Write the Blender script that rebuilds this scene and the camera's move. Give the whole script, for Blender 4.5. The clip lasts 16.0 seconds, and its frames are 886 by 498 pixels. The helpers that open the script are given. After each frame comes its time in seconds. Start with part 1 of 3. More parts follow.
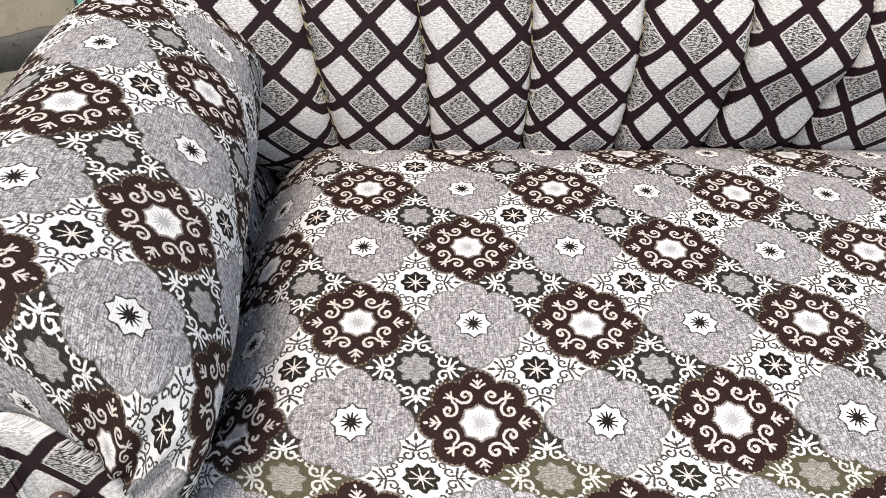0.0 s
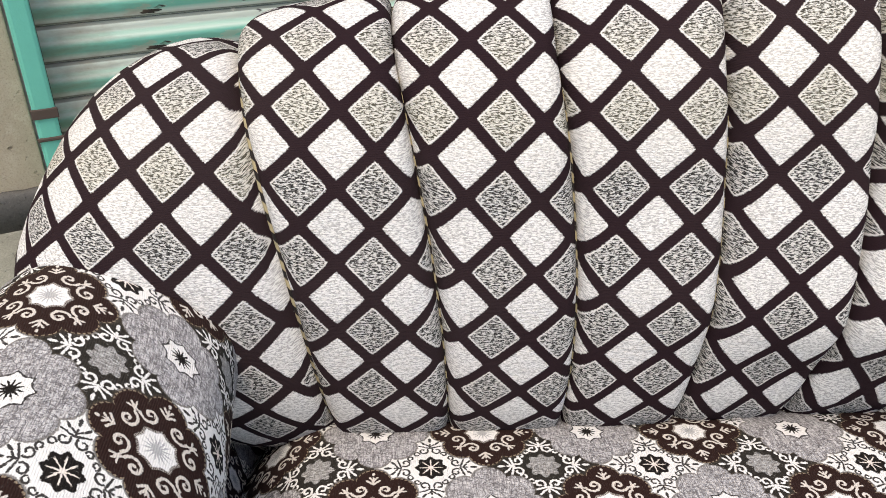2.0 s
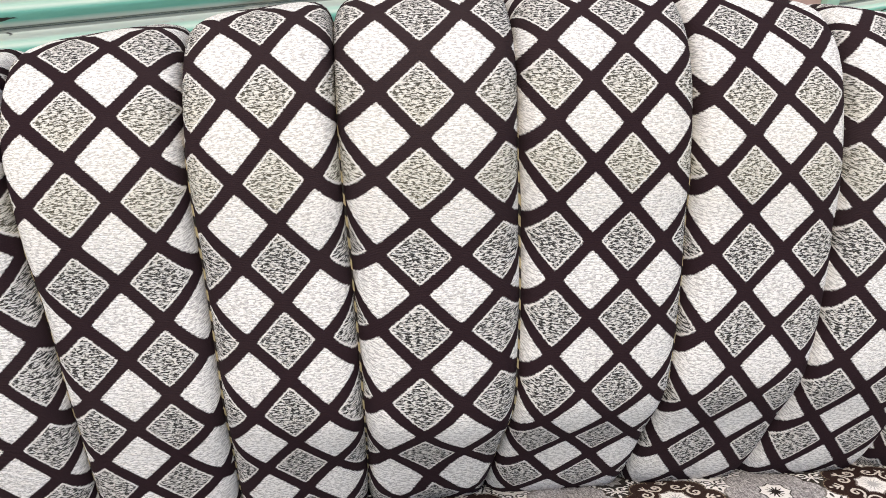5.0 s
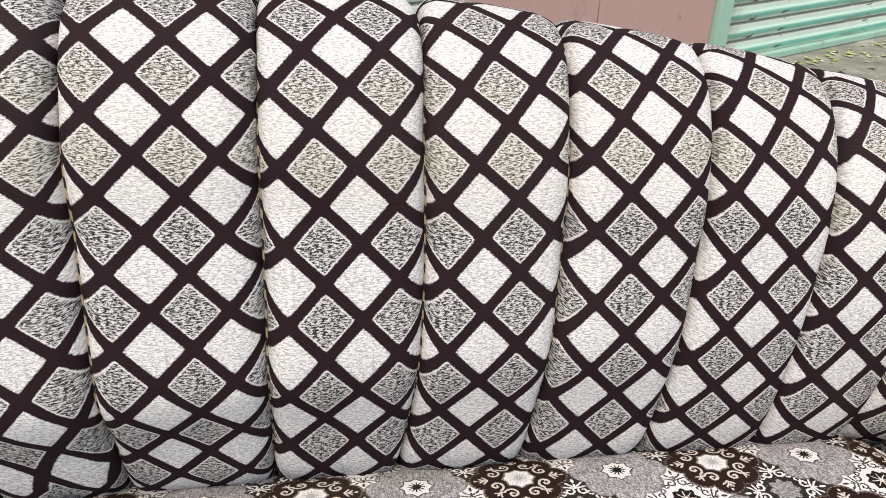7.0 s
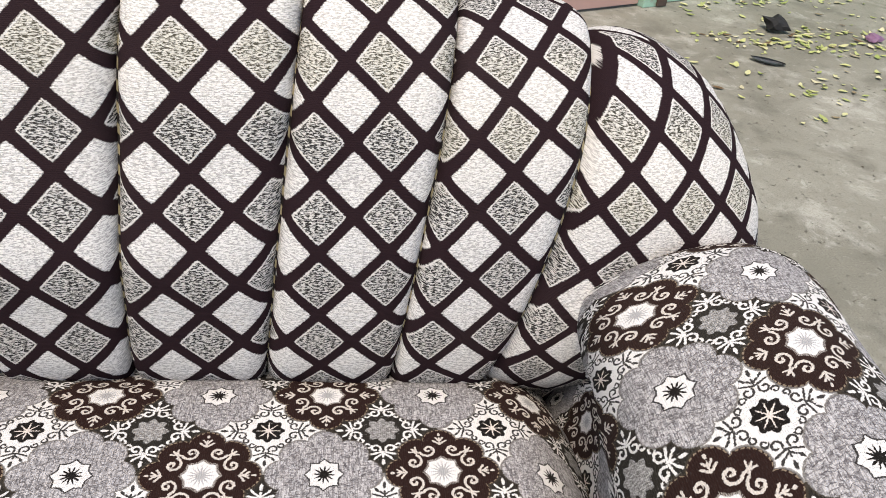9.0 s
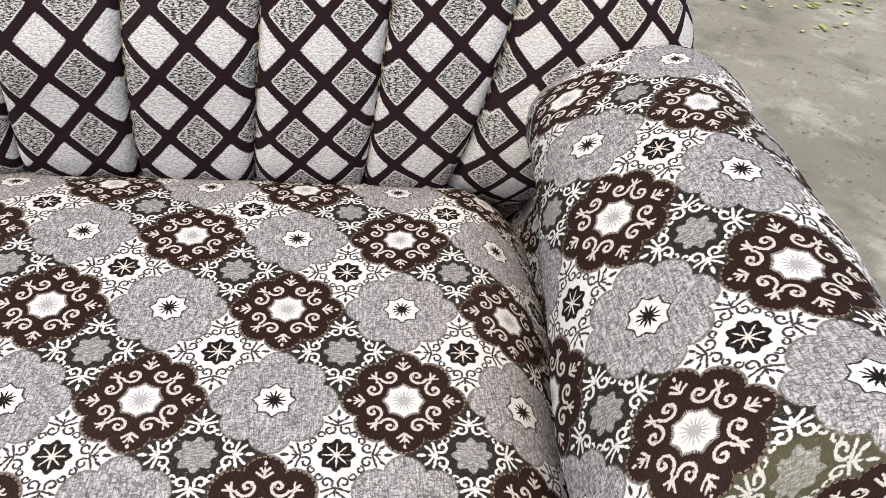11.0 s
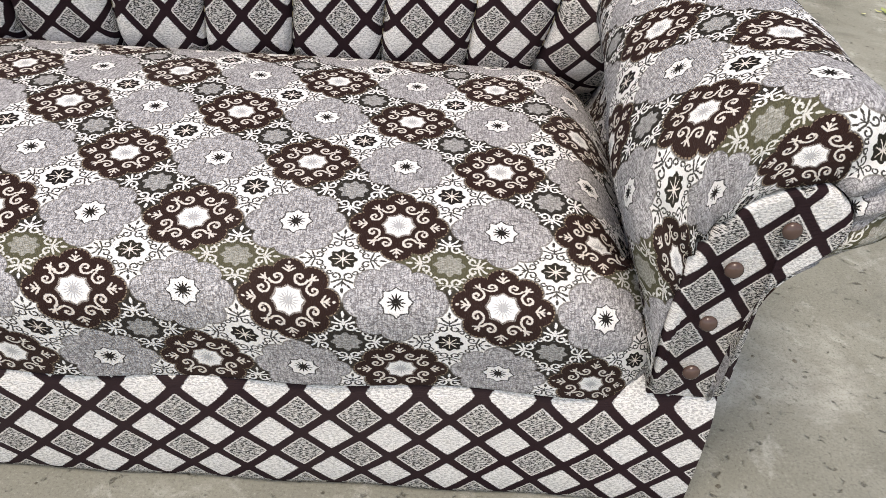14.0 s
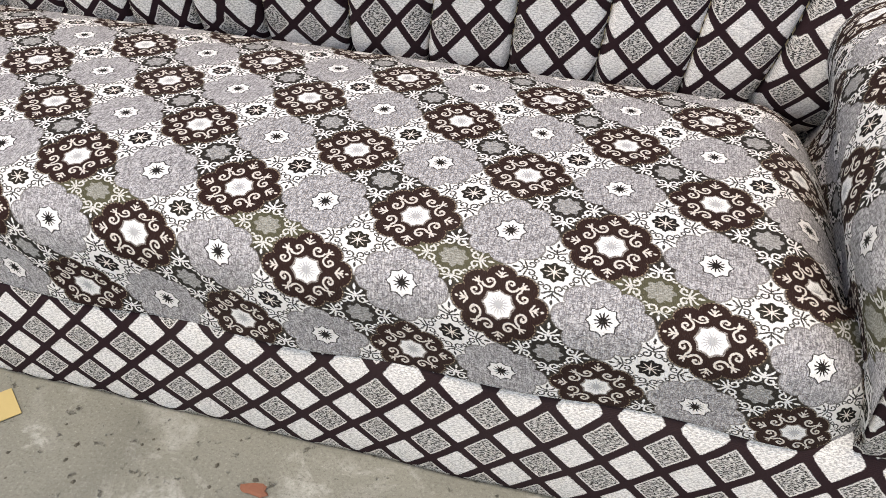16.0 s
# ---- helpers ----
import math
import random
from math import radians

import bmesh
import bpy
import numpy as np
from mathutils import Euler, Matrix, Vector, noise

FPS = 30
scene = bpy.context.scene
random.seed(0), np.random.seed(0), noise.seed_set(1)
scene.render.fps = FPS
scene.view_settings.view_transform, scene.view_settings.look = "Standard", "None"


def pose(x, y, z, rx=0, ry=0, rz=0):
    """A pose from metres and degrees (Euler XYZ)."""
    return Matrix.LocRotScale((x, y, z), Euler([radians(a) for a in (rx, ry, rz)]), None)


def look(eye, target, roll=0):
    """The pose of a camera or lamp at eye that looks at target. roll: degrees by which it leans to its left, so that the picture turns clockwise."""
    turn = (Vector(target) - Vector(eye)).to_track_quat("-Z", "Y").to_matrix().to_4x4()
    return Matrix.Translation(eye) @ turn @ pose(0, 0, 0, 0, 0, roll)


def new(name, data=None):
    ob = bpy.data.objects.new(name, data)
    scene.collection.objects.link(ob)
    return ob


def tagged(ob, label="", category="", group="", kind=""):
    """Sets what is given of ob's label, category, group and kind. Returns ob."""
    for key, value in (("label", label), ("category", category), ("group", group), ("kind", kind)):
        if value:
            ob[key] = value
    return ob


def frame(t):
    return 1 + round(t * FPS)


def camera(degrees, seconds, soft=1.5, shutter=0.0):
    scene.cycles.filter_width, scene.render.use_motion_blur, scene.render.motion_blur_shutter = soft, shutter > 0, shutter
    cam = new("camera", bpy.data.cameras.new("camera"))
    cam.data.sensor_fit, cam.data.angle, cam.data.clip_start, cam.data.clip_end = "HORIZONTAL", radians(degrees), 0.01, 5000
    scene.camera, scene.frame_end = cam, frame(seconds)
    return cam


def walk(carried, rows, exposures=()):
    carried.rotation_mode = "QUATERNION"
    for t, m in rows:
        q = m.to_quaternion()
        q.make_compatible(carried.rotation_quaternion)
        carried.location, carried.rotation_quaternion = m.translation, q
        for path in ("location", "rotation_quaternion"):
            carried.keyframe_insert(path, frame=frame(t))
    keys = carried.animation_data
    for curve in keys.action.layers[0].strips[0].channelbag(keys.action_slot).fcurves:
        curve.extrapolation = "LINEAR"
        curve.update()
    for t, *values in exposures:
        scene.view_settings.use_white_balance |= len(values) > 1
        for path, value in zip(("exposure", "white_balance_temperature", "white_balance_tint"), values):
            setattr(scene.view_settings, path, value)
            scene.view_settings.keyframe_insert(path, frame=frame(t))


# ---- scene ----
cam = camera(60.3, 16.0, soft=0.9)
EXPOSURES = [(0.0, 1.08, 7600, 12), (1.5, 0.96, 7600, 12), (8.0, 0.94, 7600, 12), (9.4, 0.91, 7600, 12), (16.0, 0.95, 7600, 12)]
PATH = [
    (0, (-0.032, 0.015, 0.829), (0.054, 1.594, -0.396), 2.2),
    (0.5, (-0.05, 0.122, 0.843), (0.028, 1.718, -0.361), 1.9),
    (1, (-0.083, 0.217, 0.86), (0.009, 1.844, -0.299), 1.9),
    (1.5, (-0.079, 0.27, 0.883), (0.014, 1.933, -0.224), 2.0),
    (2, (-0.054, 0.298, 0.899), (0.053, 1.996, -0.153), 2.0),
    (2.5, (-0.018, 0.307, 0.91), (0.109, 2.02, -0.114), 1.9),
    (3, (0.05, 0.301, 0.918), (0.213, 2.03, -0.074), 2.2),
    (3.5, (0.132, 0.283, 0.926), (0.357, 2.021, -0.037), 2.8),
    (3.7, (0.172, 0.275, 0.928), (0.4, 2.009, -0.042), 2.7),
    (5.8, (0.476, 0.364, 0.937), (0.684, 2.093, -0.046), 0.8),
    (6, (0.513, 0.36, 0.94), (0.719, 2.089, -0.044), 0.9),
    (6.5, (0.62, 0.332, 0.944), (0.828, 2.062, -0.039), 1.2),
    (7, (0.715, 0.291, 0.93), (0.972, 2.021, -0.04), 1.5),
    (7.5, (0.805, 0.303, 0.925), (1.109, 2.014, -0.067), 2.3),
    (8, (0.907, 0.351, 0.918), (1.219, 2.035, -0.113), 3.4),
    (8.5, (0.997, 0.349, 0.908), (1.284, 2.008, -0.172), 4.7),
    (9, (1.113, 0.298, 0.907), (1.37, 1.926, -0.227), 6.3),
    (9.5, (1.167, 0.266, 0.894), (1.386, 1.859, -0.295), 6.6),
    (10, (1.187, 0.242, 0.882), (1.37, 1.805, -0.353), 6.0),
    (10.2, (1.189, 0.224, 0.875), (1.364, 1.774, -0.377), 5.8),
    (12.3, (1.146, -0.07, 0.792), (1.366, 1.562, -0.343), 4.9),
    (12.5, (1.145, -0.081, 0.79), (1.354, 1.56, -0.335), 4.5),
    (13, (1.123, -0.137, 0.775), (1.262, 1.51, -0.35), 3.8),
    (13.5, (1.144, -0.2, 0.766), (1.211, 1.434, -0.386), 3.5),
    (14, (1.144, -0.228, 0.776), (1.15, 1.396, -0.392), 3.4),
    (14.5, (1.137, -0.236, 0.777), (1.103, 1.38, -0.401), 3.6),
    (15, (1.128, -0.242, 0.779), (1.029, 1.372, -0.398), 3.5),
    (15.5, (1.105, -0.25, 0.781), (0.894, 1.361, -0.386), 3.2),
    (16, (1.082, -0.258, 0.784), (0.7, 1.334, -0.365), 2.3),
]
walk(cam, [(t, look(eye, target, roll)) for t, eye, target, roll in PATH], EXPOSURES)

# ---- light ----
world = bpy.data.worlds.new("sky")
scene.world = world
world.use_nodes = True
wn = world.node_tree.nodes
sky = wn.new("ShaderNodeTexSky")
sky.sky_type, sky.sun_disc = "NISHITA", False
sky.sun_elevation, sky.sun_rotation = radians(58), radians(200)
wn["Background"].inputs["Strength"].default_value = 0.13
world.node_tree.links.new(sky.outputs[0], wn["Background"].inputs[0])
sun = new("sun", bpy.data.lights.new("sun", "SUN"))
sun.data.energy, sun.data.angle, sun.data.color = 1.45, radians(25), (1.0, 0.96, 0.90)
sun.matrix_world = look((0, 0, 0), (0.16, 0.36, -0.93))


# ---- node arithmetic ----
class Val:
    """A number that runs through a material's node tree."""

    def __init__(self, tree, sock):
        self.tree, self.sock = tree, sock

    def op(self, kind, *others, clamp=False):
        n = self.tree.nodes.new("ShaderNodeMath")
        n.operation, n.use_clamp = kind, clamp
        for slot, v in zip(n.inputs, (self, *others)):
            if isinstance(v, Val):
                self.tree.links.new(v.sock, slot)
            else:
                slot.default_value = v
        return Val(self.tree, n.outputs[0])

    def __add__(self, o): return self.op("ADD", o)
    def __radd__(self, o): return self.op("ADD", o)
    def __sub__(self, o): return self.op("SUBTRACT", o)
    def __rsub__(self, o): return (self * -1.0) + o
    def __mul__(self, o): return self.op("MULTIPLY", o)
    def __rmul__(self, o): return self.op("MULTIPLY", o)
    def __truediv__(self, o): return self.op("DIVIDE", o)
    def abs(self): return self.op("ABSOLUTE")
    def max(self, o): return self.op("MAXIMUM", o)
    def min(self, o): return self.op("MINIMUM", o)
    def round(self): return self.op("ROUND")
    def floor(self): return self.op("FLOOR")
    def below(self, edge, soft=0.006):
        """1 where the number is under the edge, 0 over it, with a soft border."""
        return ((edge - self) / soft + 0.5).op("ADD", 0.0, clamp=True)
    def odd(self):
        return (self * 0.5).op("FRACT").op("GREATER_THAN", 0.25)


def hyp(x, y):
    return (x * x + y * y).op("SQRT")


class Shader:
    """A Principled material with short calls for its nodes."""

    def __init__(self, name, roughness=0.85, metallic=0.0, specular=0.3):
        self.mat = bpy.data.materials.new(name)
        self.mat.use_nodes = True
        self.tree = self.mat.node_tree
        self.bsdf = self.tree.nodes["Principled BSDF"]
        self.bsdf.inputs["Roughness"].default_value = roughness
        self.bsdf.inputs["Metallic"].default_value = metallic
        self.bsdf.inputs["Specular IOR Level"].default_value = specular

    def coords(self, kind="Object"):
        return self.tree.nodes.new("ShaderNodeTexCoord").outputs[kind]

    def xyz(self, sock):
        n = self.tree.nodes.new("ShaderNodeSeparateXYZ")
        self.tree.links.new(sock, n.inputs[0])
        return [Val(self.tree, o) for o in n.outputs]

    def stretch(self, sock, scale):
        n = self.tree.nodes.new("ShaderNodeMapping")
        self.tree.links.new(sock, n.inputs[0])
        n.inputs["Scale"].default_value = scale
        return n.outputs[0]

    def noise(self, sock, scale, detail=3.0, rough=0.55, warp=0.0):
        n = self.tree.nodes.new("ShaderNodeTexNoise")
        self.tree.links.new(sock, n.inputs["Vector"])
        n.inputs["Scale"].default_value, n.inputs["Detail"].default_value = scale, detail
        n.inputs["Roughness"].default_value, n.inputs["Distortion"].default_value = rough, warp
        return Val(self.tree, n.outputs[0])

    def mix(self, fac, a, b):
        n = self.tree.nodes.new("ShaderNodeMix")
        n.data_type = "RGBA"
        for slot, v in ((n.inputs[0], fac), (n.inputs[6], a), (n.inputs[7], b)):
            if isinstance(v, Val):
                self.tree.links.new(v.sock, slot)
            elif isinstance(v, tuple):
                slot.default_value = (*v, 1.0)
            elif isinstance(v, (int, float)):
                slot.default_value = v
            else:
                self.tree.links.new(v, slot)
        return n.outputs[2]

    def finish(self, colour, height=None, depth=0.001, rough=None):
        if isinstance(colour, tuple):
            self.bsdf.inputs["Base Color"].default_value = (*colour, 1.0)
        else:
            self.tree.links.new(colour, self.bsdf.inputs["Base Color"])
        if height is not None:
            n = self.tree.nodes.new("ShaderNodeBump")
            n.inputs["Distance"].default_value, n.inputs["Strength"].default_value = depth, 0.7
            self.tree.links.new(height.sock, n.inputs["Height"])
            self.tree.links.new(n.outputs[0], self.bsdf.inputs["Normal"])
        if rough is not None:
            self.tree.links.new(rough.sock, self.bsdf.inputs["Roughness"])
        return self.mat


WHITE, CREAM = (0.80, 0.78, 0.76), (0.70, 0.64, 0.58)
BROWN, INK, OLIVE = (0.025, 0.0130, 0.0110), (0.014, 0.012, 0.011), (0.15, 0.142, 0.072)


def floral_fabric():
    """Woven cloth: brown and grey scalloped medallions by turns, with white and dark ornaments between. The map's unit is one medallion."""
    m = Shader("floral_cloth", 0.95, 0.0, 0.06)
    uv = m.coords("UV")
    wob = m.noise(uv, 60.0, 1.0)
    wob2 = m.noise(uv, 47.0, 1.0)
    u0, v0, _ = m.xyz(uv)
    u, v = u0 + (wob - 0.5) * 0.020, v0 + (wob2 - 0.5) * 0.020
    fine = m.noise(m.stretch(uv, (1.0, 0.30, 1.0)), 95.0, 2.0, 0.7)
    fleck = m.noise(m.stretch(uv, (0.35, 1.0, 1.0)), 70.0, 2.0, 0.7)
    ribs = (u0 * 58.0).op("PINGPONG", 0.5) * 2.0

    def spiral(px, py, size, width, start):
        """A scroll of one turn."""
        rho, phi = hyp(px, py), py.op("ARCTAN2", px)
        turn = (phi / math.tau + start).op("FRACT")
        return (rho - (turn * (size - 0.014) + 0.014)).abs().below(width) * rho.below(size + width)

    def stroke(px, py, x0, y0, x1, y1, width):
        """A stroke with round ends."""
        dx, dy = x1 - x0, y1 - y0
        t = ((px - x0) * (dx / (dx * dx + dy * dy)) + (py - y0) * (dy / (dx * dx + dy * dy))).op("ADD", 0.0, clamp=True)
        return hyp(px - t * dx - x0, py - t * dy - y0).below(width)

    def drop(px, py, x0, y0, turn, long, wide):
        """A leaf or drop: an ellipse turned to its way."""
        c, k = math.cos(radians(turn)), math.sin(radians(turn))
        ex, ey = (px - x0) * (c / long) + (py - y0) * (k / long), (py - y0) * (c / wide) - (px - x0) * (k / wide)
        return hyp(ex, ey).below(1.0, 0.35)

    def union(*parts):
        out = parts[0]
        for q in parts[1:]:
            out = out.max(q)
        return out

    # medallions: eight lobes, those on the axes the longest
    x, y = u - u.round(), v - v.round()
    grey_one = (u.round() + v.round()).odd()
    r, th = hyp(x, y), y.op("ARCTAN2", x)
    c4 = (th * 4.0).op("COSINE")
    edge = c4.abs().op("POWER", 0.62) * 0.088 + c4 * 0.014 + 0.388
    disc = r.below(edge, 0.010)
    ax, ay = x.abs(), y.abs()
    a, b = ax.max(ay), ax.min(ay)
    p, q = (a + b) * 0.7071, (a - b) * 0.7071
    lines = union(spiral(p - 0.250, q - 0.094, 0.080, 0.0115, 0.17), spiral(p - 0.254, q - 0.096, 0.040, 0.0100, 0.55) * hyp(p - 0.254, q - 0.096).below(0.034),
                  stroke(p, q, 0.290, 0.010, 0.362, 0.0, 0.0085), stroke(p, q, 0.312, 0.004, 0.352, 0.040, 0.0080),
                  stroke(a, b, 0.310, 0.0, 0.352, 0.056, 0.0095), stroke(a, b, 0.345, 0.0, 0.388, 0.032, 0.0085),
                  drop(a, b, 0.350, 0.0, 0, 0.044, 0.0095), drop(a, b, 0.428, 0.0, 0, 0.019, 0.0125))
    beads = (th * 72.0).op("SINE").op("GREATER_THAN", -0.35)
    rim = (r - edge + 0.010).abs().below(0.006, 0.006) * beads
    s8 = (th * 4.0).op("SINE").abs()
    star_edge = 0.153 - s8 * 0.024
    heart = r.below(star_edge, 0.010)
    fringe = (r - star_edge - 0.010).abs().below(0.009, 0.008) * beads
    rays = ((th * 8.0).op("SINE").abs() * r).below(0.040, 0.016) * r.below(0.098, 0.05)
    pale_edge = 0.158 - s8 * 0.032
    pale = r.below(pale_edge, 0.008)
    pale_line = (r - pale_edge - 0.006).abs().below(0.0075)
    tips = (th * 6.0 + 0.4).op("COSINE").abs()
    star = r.below(tips * tips * tips * 0.050 + 0.040, 0.012)

    brown = m.mix(rim * 0.65, m.mix(fine * 0.5, BROWN, (0.034, 0.017, 0.015)), (0.40, 0.31, 0.22))
    brown = m.mix(lines * 0.92, brown, CREAM)
    brown = m.mix(fringe * 0.55, brown, CREAM)
    brown = m.mix(heart, brown, m.mix(rays * 0.75, WHITE, (0.30, 0.30, 0.31)))
    weave = m.noise(m.stretch(uv, (0.45, 1.0, 1.0)), 58.0, 2.0, 0.8, 0.5)
    worm = (m.noise(uv, 17.0, 1.5, 0.5, 0.6) - 0.5).abs().below(0.024, 0.024)
    hair = m.noise(m.stretch(uv, (1.0, 0.13, 1.0)), 62.0, 2.0, 0.6, 0.3)
    grey = m.mix((hair - 0.44).op("MULTIPLY", 9.0, clamp=True), (0.54, 0.525, 0.53), (0.31, 0.298, 0.302))
    grey = m.mix((weave - 0.53).op("MULTIPLY", 14.0, clamp=True) * 0.62, grey, (0.12, 0.11, 0.115))
    grey = m.mix((0.44 - weave).op("MULTIPLY", 14.0, clamp=True) * 0.60, grey, (0.68, 0.66, 0.655))
    grey = m.mix(worm * 0.68, grey, (0.085, 0.075, 0.08))
    grey = m.mix(lines * 0.22, grey, (0.13, 0.12, 0.125))
    grey = m.mix(rim * 0.40, grey, (0.12, 0.11, 0.11))
    grey = m.mix(pale, grey, m.mix(star, WHITE, INK))
    grey = m.mix(pale_line * 0.9, grey, INK)
    medallion = m.mix(grey_one, brown, grey)

    # ornaments in the gaps: a flower, and on each axis a pair of volutes under three drops
    hx, hy = u - u.floor() - 0.5, v - v.floor() - 0.5
    dark_one = (u.floor() + v.floor()).odd()
    hr, hth = hyp(hx, hy), hy.op("ARCTAN2", hx)
    hc8 = (hth * 8.0).op("COSINE")
    bx, by = hx.abs(), hy.abs()
    ha, hb = bx.max(by), bx.min(by)
    hp, hq = (ha + hb) * 0.7071, (ha - hb) * 0.7071
    drops = union(drop(ha, hb, 0.378, 0.0, 0, 0.034, 0.0145), drop(ha, hb, 0.332, 0.064, 40, 0.030, 0.0110))
    thin = union(drops, spiral(ha - 0.222, hb - 0.062, 0.046, 0.0090, 0.133), stroke(ha, hb, 0.262, 0.0, 0.318, 0.0, 0.0085), stroke(ha, hb, 0.285, 0.0, 0.312, 0.036, 0.0080),
                 stroke(ha, hb, 0.262, 0.012, 0.292, 0.098, 0.0085), spiral(hp - 0.210, hq - 0.038, 0.030, 0.0080, 0.62))
    thick = union(drops, spiral(ha - 0.226, hb - 0.068, 0.050, 0.0105, 0.133), stroke(ha, hb, 0.262, 0.0, 0.320, 0.0, 0.0100), stroke(ha, hb, 0.280, 0.0, 0.312, 0.042, 0.0090),
                  stroke(ha, hb, 0.268, 0.018, 0.292, 0.108, 0.0100), spiral(hp - 0.226, hq - 0.040, 0.034, 0.0095, 0.62))
    core = hr.below(hc8 * 0.014 + 0.128, 0.008)
    core_star = ((hth * 4.0).op("SINE").abs() * hr).below(0.022, 0.012) * hr.below(0.098, 0.02)
    white = m.mix(thin * 0.96, WHITE, INK)
    white = m.mix(core, white, m.mix(core_star, INK, (0.76, 0.68, 0.62)))
    dark = m.mix(thick, m.mix(fine, INK, (0.042, 0.038, 0.032)), WHITE)
    flower = m.mix(((fleck - 0.40) * 4.0).op("ADD", 0.0, clamp=True), (0.11, 0.105, 0.10), (0.55, 0.54, 0.53))
    flower = m.mix(worm * 0.5, m.mix(ribs * 0.5, flower, (0.42, 0.41, 0.40)), (0.09, 0.08, 0.075))
    dark = m.mix(hr.below(hc8 * 0.018 + 0.136, 0.010), dark, flower)
    ornament = m.mix(dark_one, white, dark)

    colour = m.mix(disc, ornament, medallion)
    outline = (r - edge - 0.004).abs().below(0.0085, 0.008)
    colour = m.mix(outline * 0.75, colour, (0.055, 0.045, 0.034))
    # a band of olive weft
    band = ((v0 + 0.56).abs() * -1.0 + 0.34).op("MULTIPLY", 8.0, clamp=True)
    tint = band * (1.0 - disc) * (dark_one * 0.55 + 0.10)
    colour = m.mix(tint * 0.5, colour, m.mix(fine, OLIVE, (0.26, 0.25, 0.14)))
    colour = m.mix((fine - 0.55).op("MULTIPLY", 5.0, clamp=True) * 0.28, colour, (0.10, 0.09, 0.085))
    colour = m.mix((0.36 - fleck).op("MULTIPLY", 9.0, clamp=True) * 0.35 * (1.0 - disc * (1.0 - grey_one)), colour, WHITE)
    soil = m.noise(m.coords(), 2.3, 4.0)
    colour = m.mix((soil - 0.45).op("MULTIPLY", 1.2, clamp=True) * 0.10, colour, (0.36, 0.32, 0.27))
    return m.finish(colour, fine * 0.6 + ribs * 0.4 + lines * 0.5 - worm * 0.5 * grey_one, 0.0010)


def diamond_fabric(name, grain):
    """Woven cloth: light and dark flecked diamonds in a net of brown bands. The map's unit is one diamond's breadth."""
    m = Shader(name, 0.95, 0.0, 0.06)
    uv = m.coords("UV")
    u0, v0, _ = m.xyz(uv)
    jag, jag2 = m.noise(uv, 38.0, 2.0), m.noise(uv, 31.0, 2.0)
    u, v = u0 + (jag - 0.5) * 0.035, v0 + (jag2 - 0.5) * 0.035
    s, d = u + v, u - v
    ls, ld = (s - s.round()).abs(), (d - d.round()).abs()
    far = ls.max(ld) + (ls.min(ld) - 0.30).max(0.0) * 0.15
    inside = far.below(0.392, 0.022)
    border = (far - 0.372).abs().below(0.016, 0.014)
    light_one = (s.round() + d.round()).odd()
    fleck = m.noise(m.stretch(uv, grain), 19.0, 2.0, 0.75, 0.4)
    fine = m.noise(m.stretch(uv, (grain[1], grain[0], 1.0)), 60.0, 2.0, 0.7)
    picks = (v0 * 46.0).op("PINGPONG", 0.5) * 2.0
    light = m.mix((fleck - 0.455).op("MULTIPLY", 8.0, clamp=True) * 0.66, (0.83, 0.805, 0.78), (0.24, 0.23, 0.22))
    light = m.mix((picks - 0.55).op("MULTIPLY", 2.0, clamp=True) * 0.16, light, (0.30, 0.29, 0.28))
    dark = m.mix((fleck - 0.435).op("MULTIPLY", 9.0, clamp=True), (0.64, 0.62, 0.59), (0.032, 0.031, 0.030))
    band = ((v0 - 0.25).abs() * -1.0 + 1.15).op("MULTIPLY", 1.6, clamp=True)
    dark = m.mix(band * 0.62, dark, m.mix((fleck - 0.47).op("MULTIPLY", 9.0, clamp=True), (0.66, 0.63, 0.54), (0.115, 0.105, 0.075)))
    light = m.mix(band * 0.15, light, (0.72, 0.66, 0.55))
    dark = m.mix(border * 0.85, dark, (0.72, 0.69, 0.66))
    cell = m.mix(light_one, dark, light)
    net = m.mix(fine * 0.7, (0.017, 0.0088, 0.0110), (0.037, 0.021, 0.0245))
    colour = m.mix(inside, net, cell)
    soil = m.noise(m.coords(), 2.7, 4.0)
    colour = m.mix((soil - 0.45).op("MULTIPLY", 1.2, clamp=True) * 0.10, colour, (0.36, 0.32, 0.27))
    return m.finish(colour, inside * 0.6 + fleck * 0.7 + fine * 0.3 + picks * 0.2, 0.0012)


def seam_thread():
    m = Shader("twisted_thread", 0.8)
    u, v, _ = m.xyz(m.coords("UV"))
    turn = (u + v * 55.0).op("FRACT")
    return m.finish(m.mix(turn.below(0.5, 0.08), (0.014, 0.010, 0.009), (0.37, 0.31, 0.185)))


